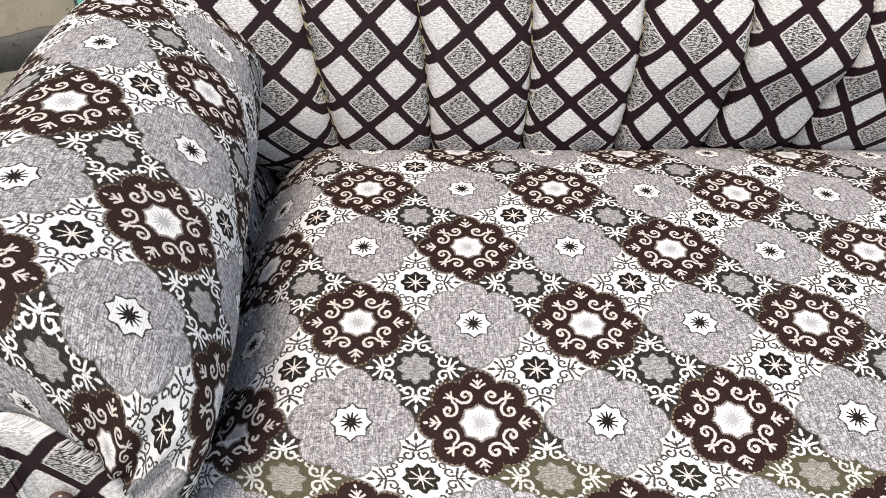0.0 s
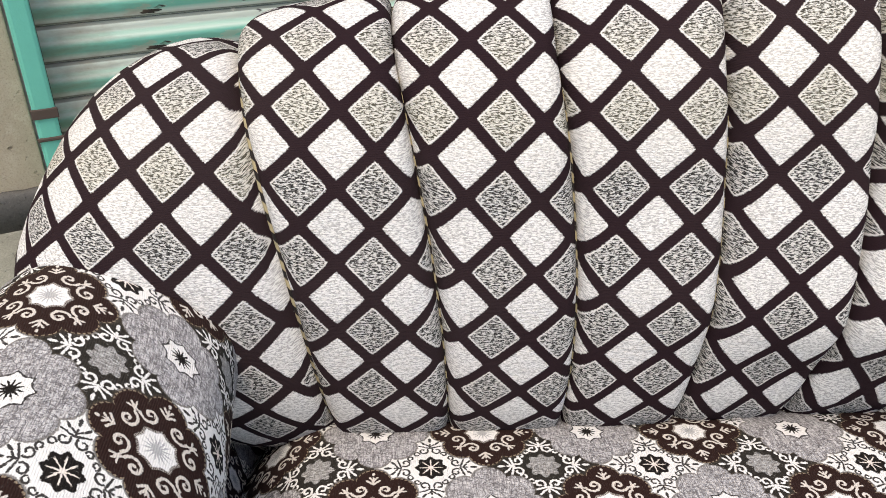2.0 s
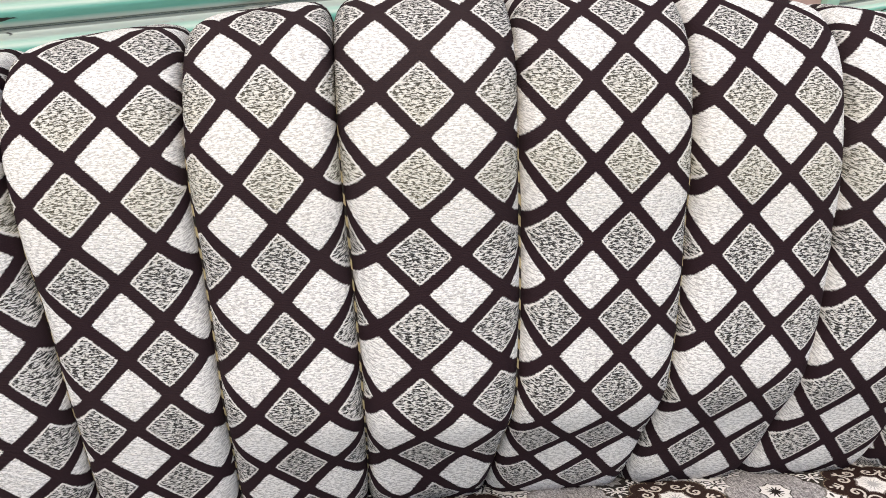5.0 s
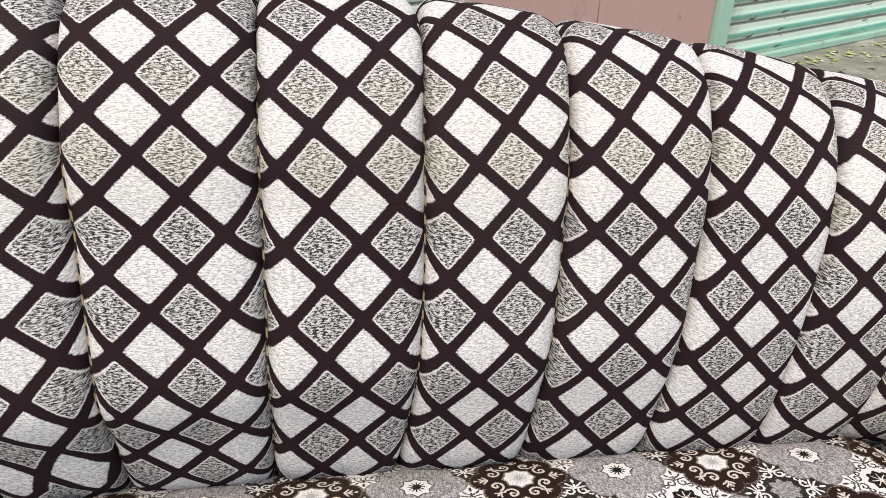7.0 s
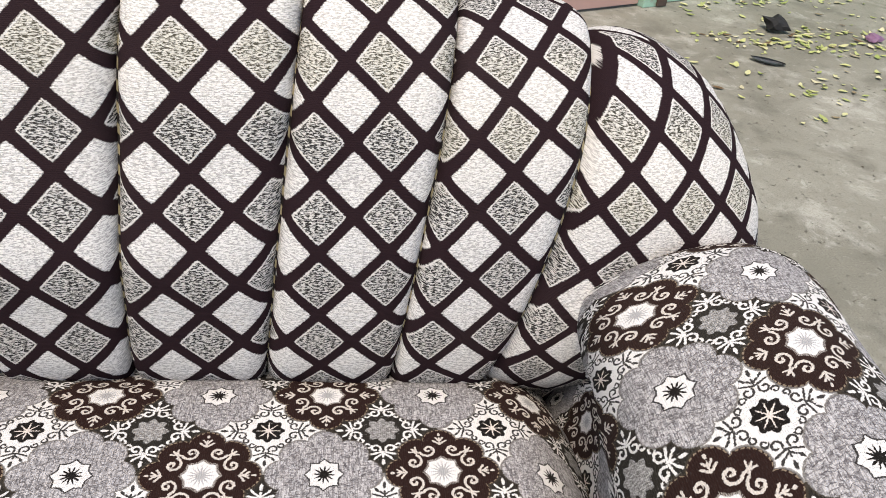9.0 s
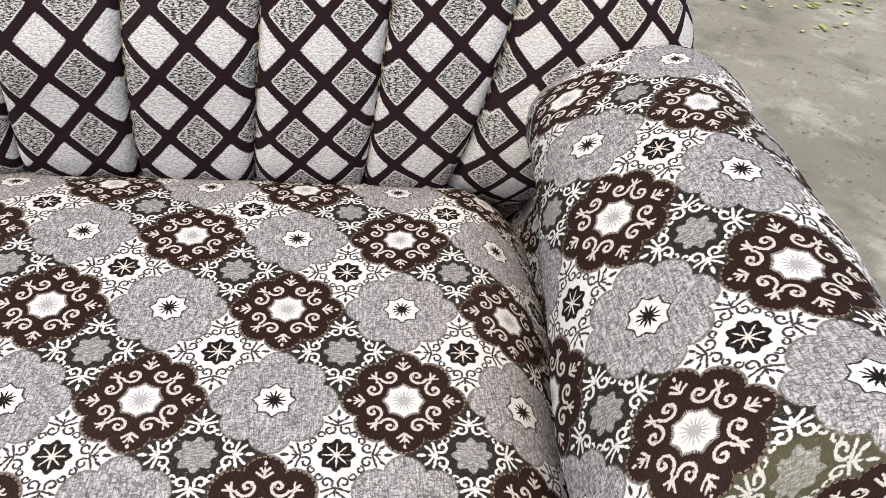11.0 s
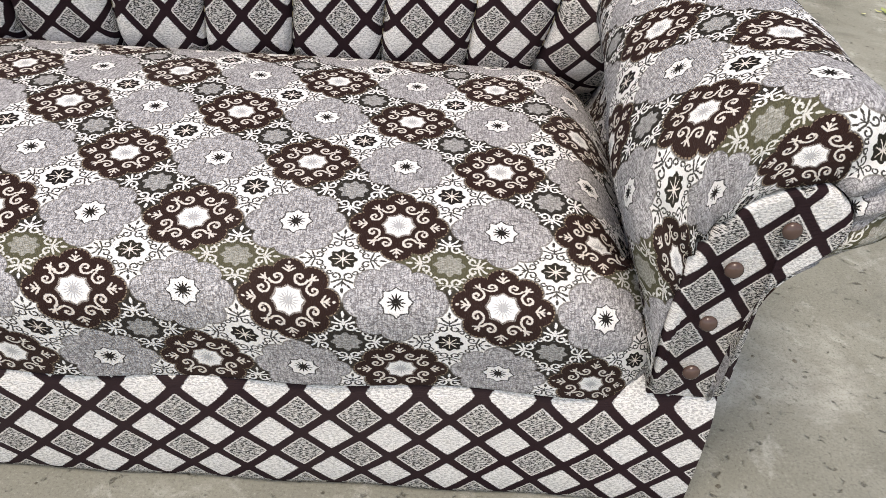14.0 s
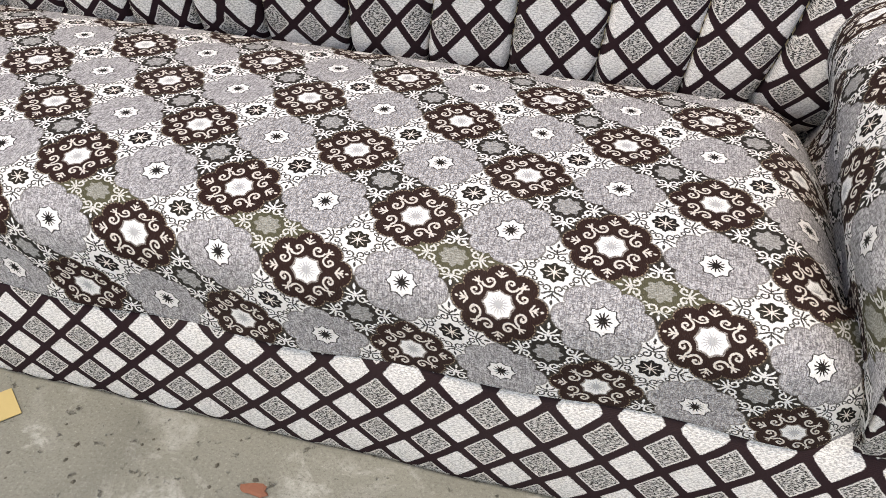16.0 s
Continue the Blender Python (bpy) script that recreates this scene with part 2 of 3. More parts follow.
def concrete(name, base, pale, dark, rough=0.9):
    m = Shader(name, rough)
    co = m.coords()
    big, mid, small = m.noise(co, 0.8, 5.0, 0.6, 0.4), m.noise(co, 4.2, 8.0, 0.66, 0.35), m.noise(co, 75.0, 4.0, 0.75)
    colour = m.mix((big - 0.40).op("MULTIPLY", 3.0, clamp=True), dark, base)
    colour = m.mix((mid - 0.54).op("MULTIPLY", 8.0, clamp=True) * 0.42, colour, pale)
    colour = m.mix((0.45 - mid).op("MULTIPLY", 8.0, clamp=True) * 0.65, colour, dark)
    worn = m.noise(co, 11.0, 7.0, 0.7, 0.6)
    colour = m.mix((worn - 0.57).op("MULTIPLY", 12.0, clamp=True) * 0.34, colour, pale)
    colour = m.mix((0.40 - worn).op("MULTIPLY", 16.0, clamp=True) * 0.45, colour, dark)
    stain = m.noise(co, 5.5, 4.0, 0.55, 0.5)
    colour = m.mix((0.47 - stain).op("MULTIPLY", 6.0, clamp=True) * 0.60, colour, tuple(0.62 * c for c in dark))
    colour = m.mix((stain - 0.60).op("MULTIPLY", 7.0, clamp=True) * 0.40, colour, pale)
    pits = m.noise(co, 46.0, 4.0, 0.6, 0.2)
    colour = m.mix((pits - 0.645).op("MULTIPLY", 20.0, clamp=True) * 0.7, colour, (0.055, 0.049, 0.042))
    grain = m.noise(co, 240.0, 3.0, 0.8)
    colour = m.mix((small - 0.5).op("MULTIPLY", 5.0, clamp=True) * 0.45, colour, dark)
    colour = m.mix((grain - 0.52).op("MULTIPLY", 7.0, clamp=True) * 0.55, colour, tuple(0.5 * c for c in dark))
    colour = m.mix((0.42 - grain).op("MULTIPLY", 6.0, clamp=True) * 0.35, colour, pale)
    return m.finish(colour, small * 0.3 + mid + worn * 0.6 - (pits - 0.62).op("MULTIPLY", 12.0, clamp=True), 0.005)


def worn_paint(name, paint, under, share=0.6, rough=0.5):
    m = Shader(name, rough, 0.0, 0.4)
    co = m.coords()
    big, small = m.noise(co, 3.0, 5.0, 0.65, 0.5), m.noise(co, 26.0, 4.0, 0.7)
    colour = m.mix((big * 0.7 + small * 0.3 - share).op("MULTIPLY", 12.0, clamp=True), paint, under)
    colour = m.mix(small * 0.3, colour, tuple(c * 0.6 for c in paint))
    return m.finish(colour, small + big, 0.002)


def shutter_paint():
    """Rolling shutter: teal paint on the round of each slat, weathered cream between, rust where it is scratched."""
    m = Shader("shutter_paint", 0.5, 0.0, 0.4)
    u, v, _ = m.xyz(m.coords("UV"))
    co = m.coords()
    long = m.noise(m.stretch(co, (0.6, 1.0, 7.0)), 2.6, 5.0, 0.6, 0.4)
    small = m.noise(m.stretch(co, (1.0, 1.0, 6.0)), 9.0, 5.0, 0.7)
    w = v + (long - 0.5) * 0.16
    teal = (w - 0.36).abs().below(0.175, 0.12)
    pale = m.mix(small * 0.7, (0.68, 0.74, 0.65), (0.57, 0.64, 0.55))
    colour = m.mix(teal * 0.95, pale, m.mix(small * 0.8, (0.12, 0.50, 0.38), (0.26, 0.64, 0.51)))
    colour = m.mix((w - 0.66).abs().below(0.06, 0.08) * 0.55, colour, (0.24, 0.56, 0.43))
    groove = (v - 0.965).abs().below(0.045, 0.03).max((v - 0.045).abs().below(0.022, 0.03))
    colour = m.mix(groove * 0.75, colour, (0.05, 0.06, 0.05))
    flake = m.noise(m.stretch(co, (1.0, 1.0, 2.6)), 8.0, 5.0, 0.65)
    colour = m.mix((flake - 0.60).op("MULTIPLY", 30.0, clamp=True) * 0.45, colour, (0.56, 0.53, 0.43))
    scratch = (m.noise(m.stretch(co, (1.0, 1.0, 3.5)), 7.0, 4.0, 0.6) - 0.645).op("MULTIPLY", 40.0, clamp=True)
    colour = m.mix(scratch, colour, (0.032, 0.026, 0.022))
    grime = ((long - 0.64) * 8.0).op("ADD", 0.0, clamp=True) * 0.5
    colour = m.mix(grime, colour, (0.12, 0.085, 0.06))
    # rusted where water runs down beside the post
    rust = ((0.20 - u) * 3.6 + (flake - 0.5) * 2.2).op("ADD", 0.0, clamp=True) * 0.75
    colour = m.mix(rust, colour, m.mix(small, (0.14, 0.075, 0.045), (0.30, 0.20, 0.13)))
    return m.finish(colour, small + long, 0.002)


FLORAL = floral_fabric()
DIAMOND = diamond_fabric("diamond_cloth", (0.85, 2.6, 1.0))
THREAD = seam_thread()
GROUND = concrete("concrete_floor", (0.385, 0.38, 0.325), (0.60, 0.595, 0.545), (0.215, 0.21, 0.172))
PLASTER = concrete("beige_plaster", (0.51, 0.45, 0.345), (0.62, 0.56, 0.455), (0.38, 0.32, 0.24))
CEMENT = concrete("dark_cement", (0.16, 0.152, 0.142), (0.26, 0.25, 0.235), (0.085, 0.08, 0.076))
SHUTTER = shutter_paint()
TEAL = worn_paint("teal_paint", (0.13, 0.52, 0.41), (0.16, 0.12, 0.09), 0.63)
PALE_GREEN = worn_paint("pale_green_paint", (0.34, 0.56, 0.44), (0.30, 0.26, 0.20), 0.56)
MAROON = worn_paint("brown_door_paint", (0.52, 0.325, 0.285), (0.36, 0.19, 0.15), 0.565, 0.5)
# near-black that puts the shade of the seat's creases into the colour
CREASE_SHADE = worn_paint("crease_shade", (0.02, 0.018, 0.017), (0.03, 0.027, 0.025), 0.6, 0.95)
RUST = worn_paint("rusty_iron", (0.085, 0.060, 0.048), (0.16, 0.09, 0.05), 0.55, 0.8)
BUTTON = worn_paint("brown_button", (0.095, 0.058, 0.047), (0.13, 0.088, 0.075), 0.6, 0.18)


# ---- mesh helpers ----
def part(name, bm, material, parent, label=""):
    """Links a bmesh as one mesh object under a thing or a part."""
    me = bpy.data.meshes.new(name)
    bm.to_mesh(me)
    bm.free()
    me.materials.append(material)
    ob = new(name, me)
    ob.parent = parent
    if label:
        tagged(ob, label)
    return ob


def sheet(rows, maps, bm=None, close=False):
    """A bmesh of quads over rows of points, with a map coordinate for each point. close: joins each row's end to its start."""
    bm = bm or bmesh.new()
    layer = bm.loops.layers.uv.verify()
    vs = [[bm.verts.new(p) for p in row] for row in rows]
    n = len(rows[0])
    for i in range(len(rows) - 1):
        for j in range(n if close else n - 1):
            k = (j + 1) % n
            f = bm.faces.new((vs[i][j], vs[i][k], vs[i + 1][k], vs[i + 1][j]))
            f.smooth = True
            for loop, (c, d) in zip(f.loops, ((i, j), (i, k), (i + 1, k), (i + 1, j))):
                loop[layer].uv = maps[c][d]
    return bm


def block(x0, x1, y0, y1, z0, z1, bevel=0.004):
    bm = bmesh.new()
    bmesh.ops.create_cube(bm, size=1.0)
    bmesh.ops.transform(bm, matrix=Matrix.LocRotScale(((x0 + x1) / 2, (y0 + y1) / 2, (z0 + z1) / 2), None, (x1 - x0, y1 - y0, z1 - z0)), verts=bm.verts)
    if bevel:
        bmesh.ops.bevel(bm, geom=bm.edges[:], offset=bevel, segments=2, affect="EDGES", profile=0.5)
    return bm


def lerp(points, t):
    """Piecewise value at t of rows (t, value)."""
    return float(np.interp(t, [p[0] for p in points], [p[1] for p in points]))


def smooth_path(points, n):
    """n points on a Catmull-Rom curve through the given ones."""
    p = np.array(points, float)
    p = np.vstack([2 * p[0] - p[1], p, 2 * p[-1] - p[-2]])
    out = []
    for t in np.linspace(0, len(points) - 1 - 1e-9, n):
        k, f = int(t), t - int(t)
        a, b, c, d = p[k : k + 4]
        out.append(0.5 * (2 * b + (c - a) * f + (2 * a - 5 * b + 4 * c - d) * f * f + (3 * b - a - 3 * c + d) * f**3))
    return np.array(out)


def empty(name, label, category, **more):
    ob = new(name)
    ob.empty_display_size = 0.1
    return tagged(ob, label, category, **more)


# ---- ground ----
bm = bmesh.new()
bmesh.ops.create_grid(bm, x_segments=2, y_segments=2, size=120)
tagged(part("ground", bm, GROUND, None), "stained grey concrete yard with dust and pits", "ground", kind="structure")

# ---- the sofa ----
CENTRE = 0.5715
PITCH, NET, NET_UP = 0.107, 0.0645, 0.067
sofa = empty("sofa", "three-seat sofa with floral seat, rolled arms and channelled diamond-pattern back", "sofa")
sofa.location = (CENTRE, 0.6, 0)
bpy.context.view_layer.update()
BASE = sofa.matrix_world.inverted()


def sofa_part(name, bm, material, parent=None, label=""):
    bmesh.ops.transform(bm, matrix=BASE, verts=bm.verts)
    return part(name, bm, material, parent or sofa, label)


def settled(u, v, au, bu, av, bv, drift_u, drift_v):
    """The cloth's map with the slow drift that its stretching gives it."""
    p, q = (min(1.7, max(-1.7, u)) - au) / bu, (max(-1.2, v) - av) / bv
    terms = (1, p, q, p * p, p * q, q * q, p * p * p, p * p * q, p * q * q, q * q * q)
    return (u + sum(c * t for c, t in zip(drift_u, terms)), v + sum(c * t for c, t in zip(drift_v, terms)))


ARM_DRIFT = {False: ((-0.011, 0.004, 0.061, 0.134, -0.221, 0.050, -0.160, 0.178, -0.099, 0.048),
                     (0.057, -0.066, -0.141, -0.395, 0.230, 0.031, 0.309, -0.379, 0.081, 0.558)),
             True: ((0.034, 0.078, 0.005, -0.123, -0.109, -0.219, -0.101, 0.015, -0.004, 0.183),
                    (-0.014, 0.049, 0.126, -0.017, 0.191, -0.227, -0.372, -0.074, 0.213, 0.236))}

# seat: its section from the back over the front edge, with the medallion row at each point
SECTION = [(0.960, 0.295, 5.0), (0.905, 0.314, 4.48), (0.880, 0.326, 4.25), (0.855, 0.335, 4.0), (0.810, 0.343, 3.58), (0.748, 0.347, 3.0), (0.640, 0.346, 2.0), (0.533, 0.340, 1.0),
           (0.475, 0.335, 0.44), (0.428, 0.328, 0.0), (0.388, 0.319, -0.39), (0.358, 0.306, -0.70), (0.343, 0.290, -0.92), (0.338, 0.268, -1.15),
           (0.341, 0.235, -1.52), (0.345, 0.205, -1.88), (0.347, 0.187, -2.12), (0.350, 0.178, -2.23), (0.362, 0.174, -2.32)]


def seat():
    path = smooth_path(SECTION, 120)
    xs = np.linspace(-0.225, 1.375, 130)
    rows, maps = [], []
    for y, z, row in path:
        line, uvs = [], []
        for x in xs:
            edge = min(x + 0.225, 1.375 - x)
            sink = 0.088 * max(0.0, 1 - edge / 0.105) ** 2
            lump = 0.0025 * math.sin(x * 9 + 1) * math.sin(y * 11) + 0.002 * noise.noise((x * 7, y * 7, z * 5))
            top = 1.0 if y > 0.42 else 0.35
            line.append((x, y + (0.004 * math.sin(x * 23) if y < 0.36 else 0) + 0.3 * sink * (y < 0.40), z - sink * top + lump - 0.016 * (1.375 - x) * max(0.0, (0.21 - z) / 0.04)))
            fall = min(1.0, max(0.0, (-row - 0.3) / 1.6))
            u = (x - 0.025) / PITCH * 0.998 - 0.02 + 0.25 * (sink if x > 0.5 else -sink) / PITCH - 0.52 * fall * min(0.8, 1.3 - x)
            uvs.append((u, row - 0.13 * min(1.0, max(0.0, (-row - 0.3) / 0.5))))
        rows.append(line)
        maps.append(uvs)
    return sheet(rows, maps)


sofa_part("seat", seat(), FLORAL, None, "sprung seat in floral medallion cloth")


def spread(c, x, z):
    """A slowly bending map: a quadratic of the place."""
    return c[0] + c[1] * x + c[2] * z + c[3] * x * x + c[4] * x * z + c[5] * z * z


PANEL_U, PANEL_V = (-5.999, 14.976, 0.954, 0.033, -0.846, 0.997), (8.646, -1.240, 16.787, 0.542, -1.308, 5.449)
BOARD_U, BOARD_V = (-26.687, 19.452, 1.947, -0.261, -0.031, -3.813), (4.591, 2.290, 12.651, -0.700, -0.942, 5.313)


def base_panel():
    rows, maps = [], []
    for z, y in ((0.200, 0.366), (0.180, 0.357), (0.16, 0.350), (0.14, 0.347), (0.10, 0.345), (0.05, 0.345), (0.012, 0.347), (0.002, 0.352), (0.002, 0.40)):
        xs = np.linspace(-0.302, 1.451, 60)
        rows.append([(x, y + 0.0015 * math.sin(x * 31 + z * 20), z) for x in xs])
        maps.append([(spread(PANEL_U, x, z - (y - 0.346)), spread(PANEL_V, x, z - (y - 0.346))) for x in xs])
    return sheet(rows, maps)


sofa_part("front_panel", base_panel(), DIAMOND, None, "front rail covered in diamond cloth")
# the frame is painted near-black so gaps beside the seat look shaded
sofa_part("frame", block(-0.27, 1.42, 0.385, 1.08, 0.004, 0.19), CREASE_SHADE)

# back: channels between fanned seams; seam x at the seat and at the top, and its bow
SEAMS = [(-0.124, -0.200, 0.0056), (-0.006, -0.061, 0.0089), (0.112, 0.080, 0.0111), (0.237, 0.224, 0.0067),
         (0.361, 0.348, 0.0039), (0.483, 0.492, 0.0065), (0.632, 0.646, 0.0029), (0.765, 0.790, 0.0072),
         (0.899, 0.927, 0.0021), (1.035, 1.073, -0.0002), (1.167, 1.213, -0.0013), (1.272, 1.346, 0.0097)]
CREST = [0.700, 0.724, 0.747, 0.767, 0.789, 0.805, 0.808, 0.797, 0.781, 0.757, 0.731, 0.703, 0.679]
DARK_X = [-0.246, -0.134, 0.034, 0.140, 0.233, 0.408, 0.520, 0.697, 0.803, 0.973, 1.070, 1.222, 1.334]
SLANT = [0.18, 0.13, 0.0, 0.0, 0.0, 0.0, 0.0, 0.0, 0.0, 0.0, -0.06, -0.25, -0.32]
OLIVE_Z = [0.622, 0.662, 0.655, 0.665, 0.681, 0.687, 0.695, 0.664, 0.675, 0.678, 0.678, 0.686, 0.634]
# the cloth's lie on each channel: its map's stretch and slip
WEAVE_U = [(0.039, 1.051, 0.065, -0.033, 0.000),
           (0.060, 1.017, 0.079, -0.015, -0.002),
           (1.024, 0.998, 0.001, -0.003, -0.002),
           (0.048, 0.978, -0.001, 0.014, 0.002),
           (-0.015, 1.031, 0.040, 0.018, 0.003),
           (-0.026, 0.949, -0.031, -0.003, 0.002),
           (0.013, 1.000, 0.021, 0.009, -0.000),
           (0.023, 0.975, 0.047, 0.022, 0.001),
           (0.056, 0.963, 0.127, 0.037, 0.002),
           (-0.012, 0.957, 0.104, 0.022, 0.001),
           (-0.095, 1.003, 0.134, 0.060, 0.006),
           (0.796, 0.987, 0.123, 0.097, 0.008),
           (0.603, 1.084, 0.136, 0.159, 0.014)]
WEAVE_V = [(0.174, 0.429, 1.128, 0.020, 0.004),
           (0.003, 0.110, 1.039, 0.010, 0.001),
           (0.052, 0.095, 0.993, 0.013, 0.004),
           (0.016, -0.027, 0.999, 0.000, 0.000),
           (0.184, -0.080, 1.006, -0.013, -0.005),
           (0.111, 0.011, 1.053, -0.025, -0.010),
           (0.003, 0.091, 1.027, 0.003, -0.002),
           (0.032, -0.007, 0.995, 0.012, -0.002),
           (0.311, -0.059, 1.006, 0.014, -0.001),
           (0.139, -0.048, 0.987, 0.005, -0.002),
           (0.390, -0.065, 0.999, 0.012, 0.001),
           (1.694, -0.190, 1.114, 0.033, 0.003),
           (1.796, -0.362, 0.904, -0.076, -0.006)]
DEPTH = 0.034
# how deep the grooves are at each height
SUNK = [(0.30, 0.60), (0.42, 0.70), (0.55, 0.85), (0.66, 0.95), (0.72, 1.0)]

OUTER = [(0.28, 1.42), (0.40, 1.47), (0.46, 1.600), (0.50, 1.610)]


def seam_x(k, z):
    low, high, bow = SEAMS[k]
    f = (z - 0.34) / (0.69 - 0.34)
    return low + (high - low) * f + bow * max(0.0, 4 * f * (1 - f))


# the back swells forward in its middle
SWELL = [(-0.22, -0.010), (-0.09, -0.003), (0.04, 0.001), (0.16, 0.003), (0.29, -0.015), (0.43, -0.037), (0.57, -0.023), (0.71, -0.009),
         (0.85, -0.005), (0.99, -0.002), (1.12, 0.004), (1.24, 0.003), (1.37, 0.005)]


# and is drawn in towards the crevice behind the seat
CREVICE = [(0.04, 0.0), (0.16, 0.004), (0.29, 0.014), (0.43, 0.022), (0.57, 0.021), (0.71, 0.020), (0.85, 0.014), (0.99, 0.011), (1.12, 0.003), (1.24, 0.0)]


def recline(x, z):
    """How far the face leans back beyond its plain section: more towards the top and towards the far arm."""
    lean = 0.0075 + 0.016 * (x - CENTRE) + 0.085 * (min(max(z, 0.34), 0.72) - 0.5)
    low = min(1.0, max(0.0, (0.49 - z) / 0.10))
    return lean + lerp(SWELL, x) * min(1.0, max(0.0, (z - 0.34) / 0.14)) + lerp(CREVICE, x) * low * low * (3 - 2 * low)


def back_path(top):
    """The back's section (y, z) at a channel's crest, for a given height: up the face, over the top and down behind."""
    face = [(0.930, 0.285), (0.886, 0.328), (0.866, 0.375), (0.859, 0.43), (0.858, 0.50), (0.868, 0.58), (0.884, 0.65)]
    rise = 0.15 * min(1.0, top / 0.7)
    stop = top - rise
    pts = [p for p in face if p[1] < stop - 0.02]
    y0 = lerp([(z, y) for y, z in face], stop) if stop > 0.285 else 0.885
    if not pts:
        pts = [(y0, stop - 0.03)]
    for deg in range(0, 100, 10):
        c, s = math.cos(radians(deg)), math.sin(radians(deg))
        pts.append((y0 + 0.115 * (1 - c), stop + rise * s))
    y1 = y0 + 0.235
    pts += [(y1 - 0.055, top - 0.012), (y1 - 0.015, top - 0.05), (y1, top - 0.12), (y1 + 0.01, max(0.03, top - 0.35))]
    fine = smooth_path(pts, 260)
    run = np.r_[0, np.cumsum(np.linalg.norm(np.diff(fine, axis=0), axis=1))]
    spots = np.linspace(0, run[-1], 64)
    return np.stack([np.interp(spots, run, fine[:, 0]), np.interp(spots, run, fine[:, 1])], 1)


def lie(k, u, v):
    """Where the cloth's pattern comes to lie on a channel."""
    w = min(2.5, max(-5.5, v))
    a, b = WEAVE_U[k], WEAVE_V[k]
    return (a[0] + a[1] * u + (a[2] + (a[3] + a[4] * w) * w) * w, b[0] + b[1] * u + b[2] * v + (b[3] + b[4] * w) * w * w)


def channel(k):
    n, end = 22, k in (0, 12)
    cols = []
    for i in range(n + 1):
        s = i / n if end else 0.5 - 0.5 * math.cos(math.pi * i / n)
        if end:
            e = s if k == 12 else 1 - s
            top = 0.300 + (CREST[k] - 0.300) * math.sqrt(max(0.0, 1 - (0.995 * e) ** 2.1))
            swell = DEPTH * ((1 - (1 - min(1, e / 0.42)) ** 2) ** 0.5 if e < 0.42 else 1.0 - 0.9 * ((e - 0.42) / 0.58) ** 2)
        else:
            e = 0
            w = abs(2 * s - 1)
            swell = DEPTH * (1 - w**6.5) ** 0.5
            lift = 0.5 * (CREST[min(k + 1, 12)] - CREST[max(k - 1, 0)]) * (s - 0.5)
            top = CREST[k] + lift
        path = back_path(top - DEPTH * 0.75)
        d = np.gradient(path, axis=0)
        d /= np.linalg.norm(d, axis=1)[:, None] + 1e-9
        col = []
        for (y, z), (dy, dz) in zip(path, d):
            deep = lerp(SUNK, z)
            yy, zz = y + ((DEPTH - swell) * deep - 0.1 * DEPTH) * dz, z + swell * dy * 0.8
            zc = min(max(z, 0.30), 0.74)
            if k == 0:
                x0, x1 = 2 * CENTRE - lerp(OUTER, z), seam_x(0, zc)
            elif k == 12:
                x0, x1 = seam_x(11, zc), lerp(OUTER, z)
            else:
                x0, x1 = seam_x(k - 1, zc), seam_x(k, zc)
            x = x0 + (x1 - x0) * s
            col.append(Vector((x, yy + recline(x, z), zz)))
        cols.append(col)
    # map: lengths along the cloth
    rows, maps = [], []
    mid = (n // 2) if not end else (n // 4 if k == 12 else 3 * n // 4)
    along = []
    for col in cols:
        run = [0.0]
        for a, b in zip(col, col[1:]):
            run.append(run[-1] + (b - a).length)
        along.append(run)
    own = 1.0 if end else 0.35
    zero = next(along[mid][j] for j in range(64) if cols[mid][j].z >= OLIVE_Z[k] - 0.002)
    for j in range(64):
        across = [0.0]
        for i in range(n):
            step = cols[i + 1][j] - cols[i][j]
            across.append(across[-1] + 0.72 * abs(step.x) + 0.28 * step.length)
        x_mid = cols[mid][j].x
        shift = SLANT[k] * (along[mid][j] - zero)
        rows.append([cols[i][j] for i in range(n + 1)])
        maps.append([lie(k, (across[i] - across[mid] + x_mid - DARK_X[k] - shift) / NET, (along[i][j] * own + along[mid][j] * (1 - own) - zero) / NET_UP) for i in range(n + 1)])
    return sheet(rows, maps)


def rear_shell():
    rows, maps = [], []
    for x in np.linspace(-0.27, 1.42, 40):
        e = abs(x - CENTRE) / 1.02
        top = 0.30 + 0.44 * math.sqrt(max(0.0, 1 - e**3.2))
        ring = [(0.93, 0.04), (0.93, top - 0.06), (1.02, top - 0.03), (1.11, top - 0.07), (1.15, 0.04)]
        rows.append([(x, y + recline(x, z), z) for y, z in ring])
        maps.append([(x / NET, z / NET) for y, z in ring])
    bm = sheet(rows, maps, close=True)
    bm.verts.ensure_lookup_table()
    bm.faces.new(bm.verts[:5])
    bm.faces.new(bm.verts[-5:])
    bmesh.ops.recalc_face_normals(bm, faces=bm.faces[:])
    return bm


backrest = sofa_part("backrest", rear_shell(), DIAMOND, None, "padded back in diamond cloth")
for k in range(13):
    sofa_part("channel", channel(k), DIAMOND, backrest)


